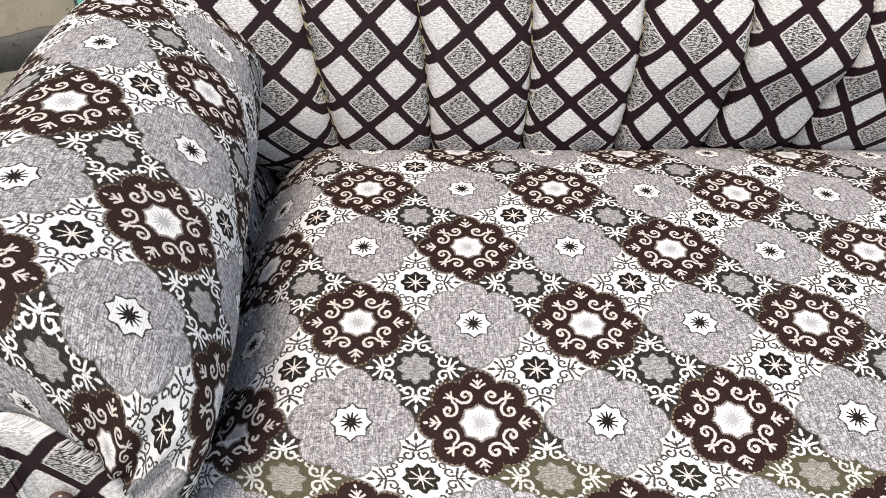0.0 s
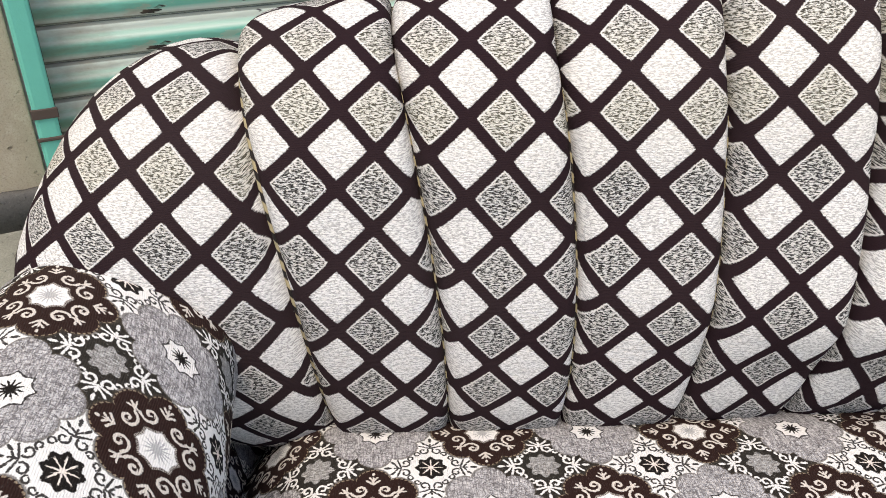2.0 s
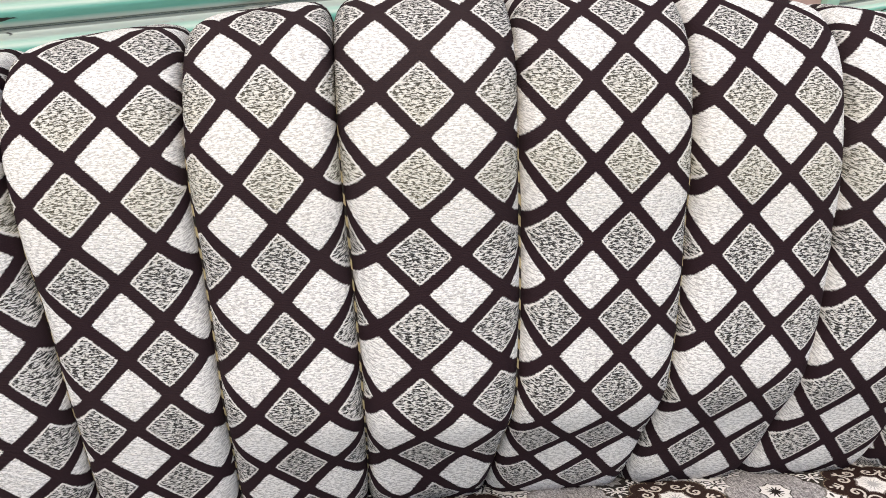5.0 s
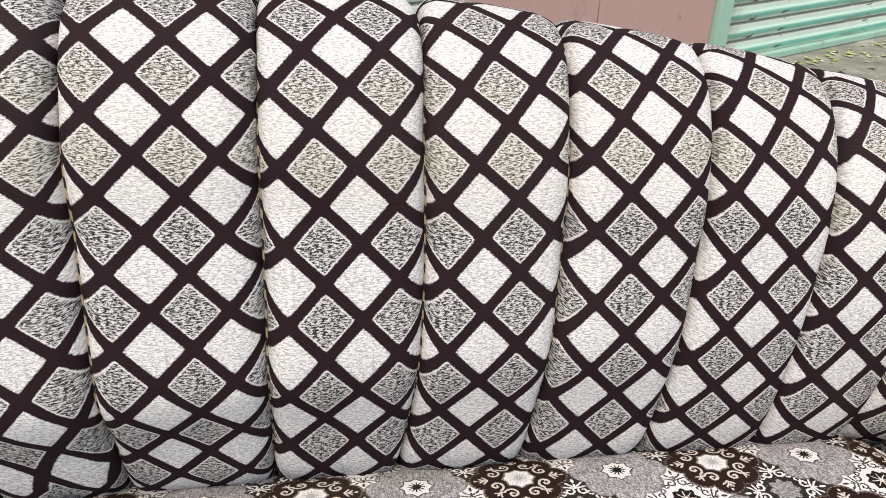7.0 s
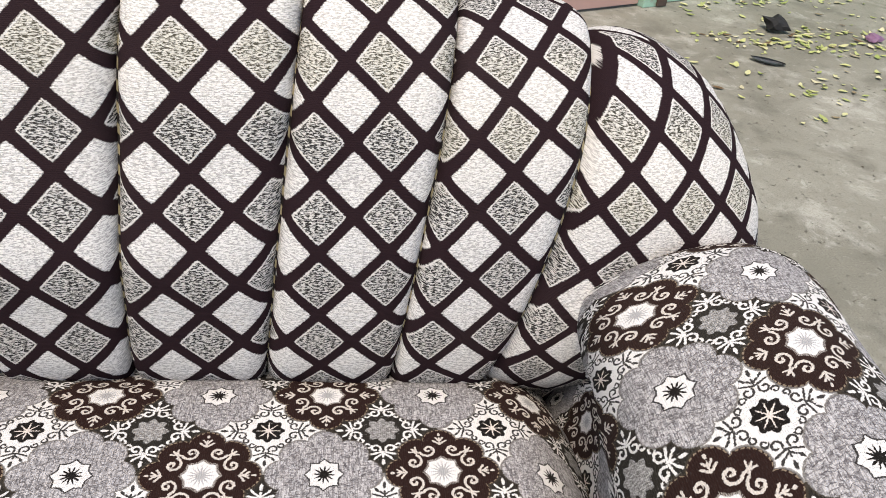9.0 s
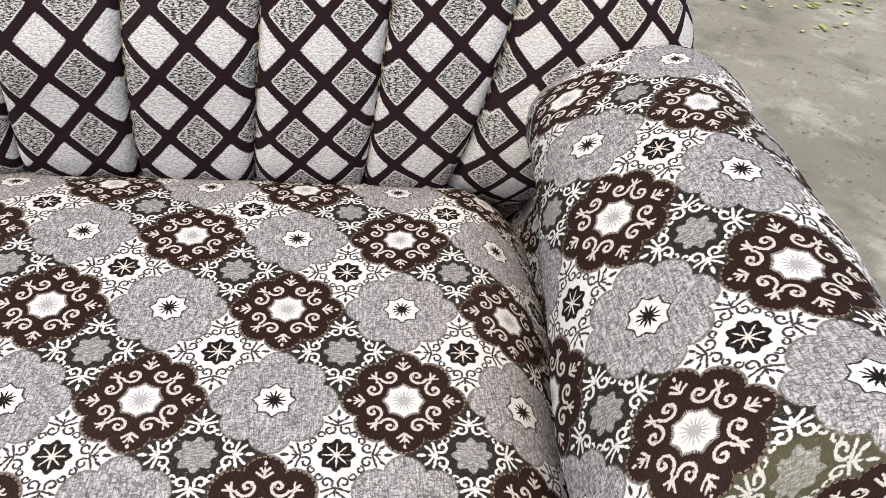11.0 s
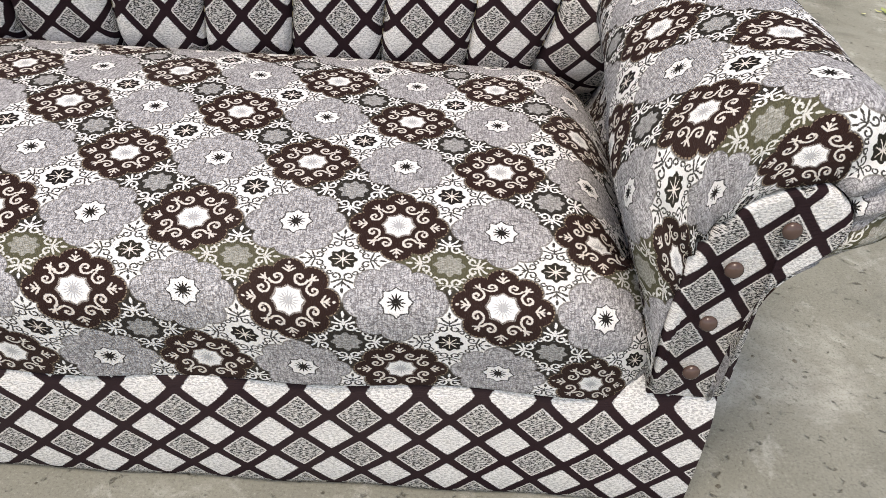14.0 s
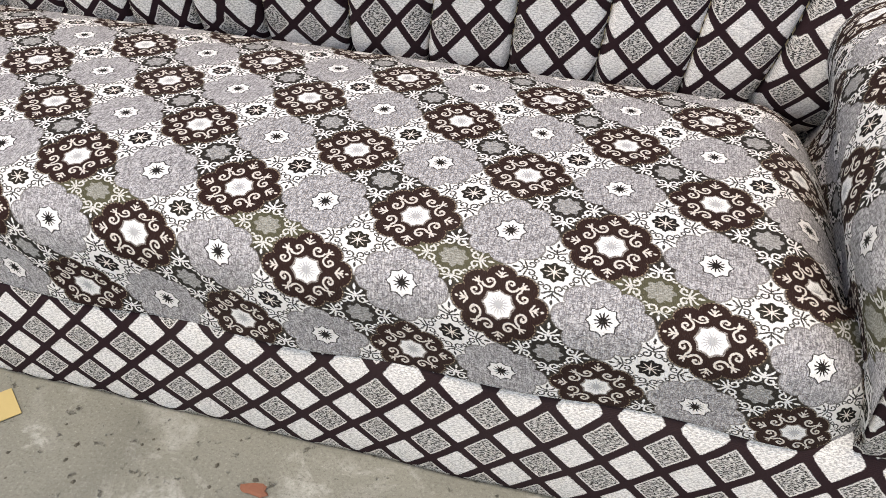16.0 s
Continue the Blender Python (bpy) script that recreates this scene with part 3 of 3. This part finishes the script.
def tube(points, radius, sides=6, turns=1.0):
    rows, maps, run = [], [], 0.0
    for i, p in enumerate(points):
        p = Vector(p)
        t = (Vector(points[min(i + 1, len(points) - 1)]) - Vector(points[max(i - 1, 0)])).normalized()
        a = t.cross(Vector((1, 0, 0))).normalized()
        b = t.cross(a)
        run += (p - Vector(points[i - 1])).length if i else 0
        ring = [math.tau * j / sides for j in range(sides + 1)]
        rows.append([p + radius * (math.cos(g) * a + math.sin(g) * b) for g in ring])
        maps.append([(j / sides, run * turns) for j in range(sides + 1)])
    return sheet(rows, maps)


def seam_line(k):
    """The bottom of the groove between two channels."""
    out = []
    for y, z in back_path(0.5 * (CREST[k] + CREST[k + 1]) - DEPTH * 0.75)[:46]:
        x = seam_x(k, min(max(z, 0.30), 0.74))
        proud = lerp([(0.34, 0.003), (0.50, 0.0055), (0.66, 0.0075)], z)
        out.append((x, y + DEPTH * lerp(SUNK, z) - 0.1 * DEPTH - proud + recline(x, z), z))
    return out


for k in range(12):
    sofa_part("seam_cord", tube(seam_line(k), 0.0025), THREAD, backrest, "two-coloured twisted seam thread")

# arms: section (x, z) of the roll, from the seat over the top to the outer foot
ROLL = [(1.366, 0.22), (1.350, 0.30), (1.325, 0.36), (1.310, 0.41), (1.322, 0.462), (1.356, 0.500), (1.404, 0.528), (1.455, 0.540), (1.498, 0.531), (1.532, 0.509),
        (1.556, 0.476), (1.562, 0.444), (1.552, 0.420), (1.530, 0.400), (1.496, 0.380), (1.464, 0.360), (1.446, 0.330), (1.438, 0.28), (1.436, 0.18), (1.440, 0.005)]
RIM = [(1.368, 0.20), (1.362, 0.28), (1.362, 0.330), (1.363, 0.362), (1.369, 0.388), (1.380, 0.412), (1.396, 0.436), (1.418, 0.454), (1.446, 0.463), (1.470, 0.460),
       (1.488, 0.446), (1.497, 0.428), (1.495, 0.410), (1.484, 0.394), (1.468, 0.378), (1.453, 0.358), (1.443, 0.330), (1.436, 0.28), (1.440, 0.22), (1.448, 0.005)]
# the board in the arm's front: its outline from the foot up the seat's side, round the scroll and down
FRONT = [(1.374, 0.180)] + [(x + 0.001, z) for x, z in RIM[1:18]] + [(1.440, 0.225), (1.449, 0.180)]


def mirror(x, left):
    return 2 * CENTRE - x if left else x


def tuck(z):
    """How far the arm's front falls back towards the front rail at its foot."""
    return 0.029 * min(1.0, max(0.0, (0.275 - z) / 0.095)) ** 1.5


def arm(left):
    sec, rim = smooth_path(ROLL, 110), smooth_path(RIM, 110)
    step = np.r_[0, np.cumsum(np.linalg.norm(np.diff(sec, axis=0), axis=1))]
    knot = step[int(np.argmin(np.linalg.norm(sec - np.array((1.366, 0.505)), axis=1)))]
    gap = np.linalg.norm(sec - rim, axis=1)
    stops = [(0.3315, 1.5), (0.3290, 1.25), (0.3285, 1.0), (0.327, 0.85), (0.329, 0.62), (0.333, 0.36), (0.340, 0.16), (0.350, 0.05), (0.365, 0.0)] + [(y, 0.0) for y in np.linspace(0.385, 1.0, 28)]
    brown_y, gauge = (0.504, 0.108) if left else (0.604, 0.1125)
    rows, maps = [], []
    for y, share in stops:
        line, uvs = [], []
        for (x, z), (rx, rz), t, g in zip(sec, rim, step, gap):
            px, pz = x + (rx - x) * min(1.0, share), z + (rz - z) * min(1.0, share)
            far = min(1.15, max(0.0, (y - 0.45) / 0.40))
            lean = (0.022 + 0.024 * min(1.0, max(0.0, (0.48 - z) / 0.08))) * far * min(1.0, max(0.0, (z - 0.25) / 0.1))
            lean -= 0.022 * max(0.0, (0.55 - y) / 0.18) * max(0.0, (x - 1.50) / 0.07) * (share < 0.01)
            lean -= 0.035 * max(0.0, (y - 0.80) / 0.2) * max(0.0, (x - 1.47) / 0.10)
            puff = 0.003 * noise.noise((x * 9, y * 9, z * 9 + (5 if left else 0)))
            pleat = 0.0045 * math.sin(t * 75 + 4 * math.sin(t * 23 + left)) * min(1.0, share * 3) * (z > 0.38) * (0.25 if share > 1.3 else 1.0)
            # the far end rolls down before the back
            sag = 0.11 * (max(0.0, y - (0.845 if left else 0.822)) / 0.12) ** 2 * min(1.0, max(0.0, (pz - 0.2) / 0.3))
            line.append((mirror(px + lean + puff, left), (y + tuck(pz) * min(1.0, share) if pz > 0.178 else max(y, 0.372)) + pleat, pz + puff - sag))
            row = (y - brown_y) / gauge if share == 0 else (0.365 - brown_y) / gauge - (0.010 + 0.95 * min(1.0, share) * g + 0.08 * max(0.0, share - 1)) / PITCH
            uvs.append(settled((t - knot) / PITCH * (-1 if left else 1) + (-0.16 if left else 0.11), row + (2.3 if left else 2.13), 0, 1.5, 2, 2.5, *ARM_DRIFT[left]))
        rows.append(line)
        maps.append(uvs)
    bm = sheet(rows, maps)
    bmesh.ops.recalc_face_normals(bm, faces=bm.faces[:])
    return bm


def front_face(left):
    """The arm's front: a flat piece of diamond cloth on a board, its edge turned over."""
    out = smooth_path(FRONT + [FRONT[0]], 80)[:-1]
    mid = out.mean(0)
    rings = [(0.345, 1.01), (0.330, 1.0), (0.326, 0.985), (0.3245, 0.95), (0.3245, 0.6), (0.3245, 0.2)]
    def place(p, y, s):
        c = mid + (p - mid) * s if s < 0.95 else p + (mid - p) / np.linalg.norm(mid - p) * (1 - s) * 0.2
        return (mirror(c[0], left), y + tuck(c[1]), c[1])
    bm = bmesh.new()
    layer = bm.loops.layers.uv.verify()
    def spot(co):
        x = mirror(co[0], left)
        side = max(0.0, co[1] - 0.3246 - tuck(co[2]))
        return (spread(BOARD_U, x + side, co[2]), spread(BOARD_V, x + side, co[2]))
    edge = [[bm.verts.new(place(p, y, s)) for p in out] for y, s in rings[:4]]
    for a, b in zip(edge, edge[1:]):
        for j in range(len(out)):
            k = (j + 1) % len(out)
            bm.faces.new((a[j], a[k], b[k], b[j])).smooth = True
    cap = bm.faces.new(edge[-1])
    bmesh.ops.triangulate(bm, faces=[cap])
    bmesh.ops.recalc_face_normals(bm, faces=bm.faces[:])
    for f in bm.faces:
        for loop in f.loops:
            loop[layer].uv = spot(loop.vert.co)
    return bm


def stud():
    bm = bmesh.new()
    bmesh.ops.create_uvsphere(bm, u_segments=16, v_segments=10, radius=0.0088)
    for v in bm.verts:
        v.co.y *= 0.62
    for f in bm.faces:
        f.smooth = True
    return bm


for left in (False, True):
    arm_ob = sofa_part("arm", arm(left), FLORAL, None, "rolled arm in floral medallion cloth")
    sofa_part("arm_front", front_face(left), DIAMOND, arm_ob, "arm front in diamond cloth")
    for x, z in ((1.445, 0.420), (1.407, 0.375), (1.400, 0.311), (1.402, 0.241)):
        bm = stud()
        bmesh.ops.translate(bm, vec=(mirror(x, left), 0.3225 + tuck(z), z), verts=bm.verts)
        sofa_part("button", bm, BUTTON, arm_ob, "round brown button")

# ---- the shop fronts behind ----
TURN = radians(25.9)
FRONTAGE = Matrix.Translation((-0.95, 1.83, 0)) @ Matrix.Rotation(TURN, 4, "Z")


def front_thing(name, label, category, **more):
    ob = empty(name, label, category, **more)
    ob.matrix_world = FRONTAGE
    return ob


def own_mesh(name, bm, material, label, category, kind="structure"):
    ob = part(name, bm, material, None)
    ob.matrix_world = FRONTAGE
    return tagged(ob, label, category, kind=kind)


own_mesh("wall_pier", block(-3.2, 0.110, 0.0, 0.35, 0.0, 3.2), PLASTER, "old beige plastered pier beside the shutter", "wall")
def rough_skirting():
    """Hand-laid cement: an uneven upper edge that fades into the wall."""
    rows = []
    for x in np.linspace(-3.2, 0.104, 150):
        top = 0.086 + 0.012 * noise.noise((x * 6, 0.2, 0)) + 0.006 * noise.noise((x * 23, 1.2, 0))
        out = -0.019 + 0.003 * noise.noise((x * 9, 4, 0))
        rows.append([(x, out, 0.0), (x, out, top - 0.012), (x, out + 0.005, top - 0.003), (x, -0.001, top), (x, -0.001, 0.0)])
    bm = sheet(rows, [[(p[0], p[2]) for p in row] for row in rows], close=True)
    bmesh.ops.holes_fill(bm, edges=[e for e in bm.edges if e.is_boundary])
    return bm


own_mesh("plinth", rough_skirting(), CEMENT, "dark cement skirting along the plastered pier", "skirting")
own_mesh("wall_head", block(0.12, 9.0, 0.0, 0.35, 2.45, 3.2), PLASTER, "plastered wall over the shop openings", "wall")
own_mesh("wall_end", block(6.6, 9.0, 0.0, 0.35, 0.0, 2.448), PLASTER, "plastered wall beyond the second shutter", "wall")

post = front_thing("shutter_post", "teal painted steel guide post with rusty straps", "post", kind="structure")
part("channel_bar", block(0.115, 0.160, -0.05, 0.0, 0.0, 2.45, 0.008), TEAL, post)
for z, h in ((0.262, 0.022), (0.212, 0.008), (0.93, 0.02)):
    part("strap", block(0.111, 0.164, -0.054, -0.046, z, z + h, 0.002), RUST, post, "rusty iron strap")


def slat(length, pitch):
    prof = [(0.012, 0.0), (0.004, 0.004), (0.0, 0.012), (-0.004, 0.020), (-0.012, 0.028), (-0.014, 0.036), (-0.010, 0.044), (-0.002, 0.049), (0.0, 0.058), (-0.003, 0.066), (0.002, 0.072), (0.012, 0.0745)]
    k = pitch / 0.075
    rows, maps = [], []
    for x in np.linspace(0, length, 24):
        sag = 0.0015 * noise.noise((x * 2.0, 0.3, 0.1))
        rows.append([(x, y * 0.65 + sag, z * k) for y, z in prof])
        maps.append([(x, z / 0.0745) for y, z in prof])
    return sheet(rows, maps)


def shutter(x0, x1, label):
    ob = front_thing("roller_shutter", label, "shutter", kind="structure")
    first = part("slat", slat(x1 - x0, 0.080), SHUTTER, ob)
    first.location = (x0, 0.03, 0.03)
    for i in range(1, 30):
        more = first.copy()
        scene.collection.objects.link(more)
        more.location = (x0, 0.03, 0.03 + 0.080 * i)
    part("bottom_bar", block(x0, x1, 0.0, 0.05, 0.002, 0.034, 0.004), PALE_GREEN, ob)
    return ob


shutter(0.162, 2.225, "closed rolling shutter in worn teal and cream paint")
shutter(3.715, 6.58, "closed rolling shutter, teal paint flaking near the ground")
own_mesh("shutter_void", block(0.162, 2.225, 0.06, 0.12, 0.0, 2.448, 0), CEMENT, "dark space behind the closed shutter", "wall")
own_mesh("shutter_void", block(3.715, 6.58, 0.06, 0.12, 0.0, 2.448, 0), CEMENT, "dark space behind the closed shutter", "wall")

door = front_thing("door_1", "brown painted steel double door with chipped paint", "door", kind="structure")
for x0, x1, mat, nm in ((2.228, 2.268, PALE_GREEN, "jamb"), (3.630, 3.712, PALE_GREEN, "jamb")):
    part(nm, block(x0, x1, -0.03, 0.05, 0.0, 2.448, 0.004), mat, door, "flaking pale green frame")
part("leaf", block(2.270, 2.946, 0.0, 0.035, 0.01, 2.44, 0.004), MAROON, door)
part("leaf", block(2.952, 3.628, 0.0, 0.035, 0.01, 2.44, 0.004), MAROON, door)
part("foot_bracket", block(3.70, 3.75, -0.045, -0.031, 0.004, 0.055, 0.003), RUST, door, "rusty iron bracket")


# ---- on the ground ----
def leaf_paint():
    m = Shader("dry_leaf", 0.6, 0.0, 0.3)
    geo = m.tree.nodes.new("ShaderNodeNewGeometry")
    pick = Val(m.tree, geo.outputs["Random Per Island"])
    colour = m.mix((pick * 2.0).op("ADD", 0.0, clamp=True), (0.27, 0.34, 0.10), (0.52, 0.54, 0.24))
    colour = m.mix((pick - 0.55).op("MULTIPLY", 4.0, clamp=True), colour, (0.60, 0.57, 0.38))
    colour = m.mix((pick - 0.85).op("MULTIPLY", 12.0, clamp=True), colour, (0.16, 0.10, 0.05))
    return m.finish(colour, m.noise(m.coords(), 90.0), 0.001)


def add_leaf(bm, x, y, size, turn, curl, tip):
    """A pointed leaf, folded along its rib."""
    ribs, left, right = [], [], []
    for i in range(6):
        f = i / 5
        wide = size * 0.27 * math.sin(math.pi * min(1.0, f * 0.92 + 0.04)) ** 0.8
        z = 0.003 + curl * size * (f - 0.4) ** 2
        for row, side, up in ((left, -wide, tip), (ribs, 0.0, 0.0), (right, wide, tip)):
            px, py = side, size * (f - 0.5)
            row.append(bm.verts.new((x + px * math.cos(turn) - py * math.sin(turn), y + px * math.sin(turn) + py * math.cos(turn), z + up * abs(side))))
    for i in range(5):
        for a, b in ((left, ribs), (ribs, right)):
            bm.faces.new((a[i], b[i], b[i + 1], a[i + 1])).smooth = True


def frontage(s, out):
    return FRONTAGE @ Vector((s, -out, 0))


dice = random.Random(4)
bm = bmesh.new()
def strew(x, y, sx, sy, many):
    for _ in range(many):
        px, py = x + dice.gauss(0, sx), y + dice.gauss(0, sy)
        if (FRONTAGE.inverted() @ Vector((px, py, 0))).y < -0.05:
            add_leaf(bm, px, py, dice.uniform(0.014, 0.044), dice.uniform(0, 6.3), dice.uniform(0.1, 0.9), dice.uniform(-0.1, 0.6))


# drifts in the yard, then along the shutter's foot, then single ones
for drift in ((2.66, 3.03, 0.11, 0.05, 46), (2.95, 3.02, 0.13, 0.05, 40), (3.02, 3.17, 0.12, 0.06, 34), (2.50, 3.08, 0.08, 0.04, 12), (3.3, 3.1, 0.2, 0.12, 40), (3.6, 3.35, 0.3, 0.15, 60), (2.55, 2.56, 0.06, 0.05, 7),
              (2.70, 2.62, 0.09, 0.06, 10), (2.86, 2.60, 0.08, 0.06, 9), (2.56, 2.37, 0.06, 0.04, 6), (2.36, 2.56, 0.05, 0.05, 4), (2.40, 2.80, 0.09, 0.06, 8), (3.1, 2.6, 0.3, 0.2, 26)):
    strew(*drift)
for s_at, out, many in ((3.95, 0.10, 16), (4.25, 0.12, 20), (4.55, 0.14, 26), (4.95, 0.16, 30), (5.4, 0.2, 36), (5.9, 0.25, 30)):
    p = frontage(s_at, out)
    strew(p.x, p.y, 0.09, 0.035, many)
for _ in range(110):
    p = frontage(dice.uniform(3.7, 7.0), 0.05 + 2.3 * dice.random() ** 1.5)
    strew(p.x, p.y, 0.01, 0.01, 1)
tagged(part("leaf_litter", bm, leaf_paint(), None), "scattered fallen yellow-green leaves on the concrete", "leaves", kind="stuff")


def chip(size, seed):
    bm = bmesh.new()
    bmesh.ops.create_icosphere(bm, subdivisions=2, radius=size)
    for v in bm.verts:
        k = 1 + 0.7 * noise.noise(v.co / size * 1.3 + Vector((seed, 0, 0)))
        v.co = Vector((v.co.x * k, v.co.y * k, v.co.z * k * 0.55))
    low = min(v.co.z for v in bm.verts)
    for v in bm.verts:
        v.co.z -= low
    return bm


DARK_RUBBER = worn_paint("black_rag", (0.018, 0.018, 0.019), (0.05, 0.05, 0.05), 0.6, 0.8)
lump = tagged(part("rag", chip(0.050, 3.1), DARK_RUBBER, None), "crumpled black rag lying on the concrete", "rag")
lump.location = (2.823, 3.195, 0.0)
bm = bmesh.new()
add_leaf(bm, 0, 0, 0.125, 1.15, 0.22, 0.12)
bmesh.ops.solidify(bm, geom=bm.faces[:], thickness=0.002)
shard = tagged(part("plastic_shard", bm, worn_paint("grey_plastic", (0.16, 0.17, 0.18), (0.30, 0.30, 0.31), 0.6, 0.4), None), "bent grey plastic shard among the leaves", "scrap")
shard.location = (2.617, 2.821, 0.0)
wrap = tagged(part("wrapper", chip(0.030, 8.7), worn_paint("purple_foil", (0.26, 0.14, 0.24), (0.50, 0.42, 0.48), 0.55, 0.4), None), "crumpled pale purple wrapper on the concrete", "wrapper")
wrap.location = (3.215, 3.129, 0.0)
brick = tagged(part("brick_chip", chip(0.011, 1.7), worn_paint("brick_red", (0.24, 0.10, 0.06), (0.15, 0.07, 0.04), 0.55, 0.9), None), "small red brick chip beside the sofa front", "brick chip")
brick.location, brick.scale = (0.733, 0.262, 0.0), (1.5, 0.75, 0.35)
bm = block(-0.028, 0.028, -0.020, 0.020, 0.0005, 0.0020, 0.0006)
for v in bm.verts:
    v.co.z += 0.010 * max(0.0, v.co.x - 0.008) + 0.0006
scrap = tagged(part("paper_scrap", bm, worn_paint("yellow_paper", (0.52, 0.40, 0.17), (0.40, 0.33, 0.18), 0.6, 0.8), None), "small faded yellow paper scrap beside the sofa front", "scrap")
scrap.matrix_world = pose(0.348, 0.290, 0.0, 0, 0, -38)
GRIT = concrete("grit", (0.25, 0.23, 0.19), (0.40, 0.38, 0.33), (0.10, 0.09, 0.07))
bm = bmesh.new()
for _ in range(420):
    if dice.random() < 0.45:
        x, y = dice.uniform(-0.4, 1.9), 0.33 - 0.55 * dice.random() ** 1.5
    else:
        x, y = dice.uniform(1.5, 3.4), dice.uniform(0.0, 3.2)
    r = dice.uniform(0.0012, 0.0045)
    spin = dice.uniform(0, 6.3)
    ring = [bm.verts.new((x + r * dice.uniform(0.6, 1.3) * math.cos(spin + g), y + r * dice.uniform(0.6, 1.3) * math.sin(spin + g), 0.0)) for g in (0, 1.2, 2.4, 3.6, 4.9)]
    top = bm.verts.new((x, y, r * dice.uniform(0.5, 1.0)))
    for i in range(5):
        bm.faces.new((ring[i], ring[(i + 1) % 5], top))
tagged(part("grit", bm, GRIT, None), "grit and crumbs of concrete strewn over the yard", "grit", kind="stuff")
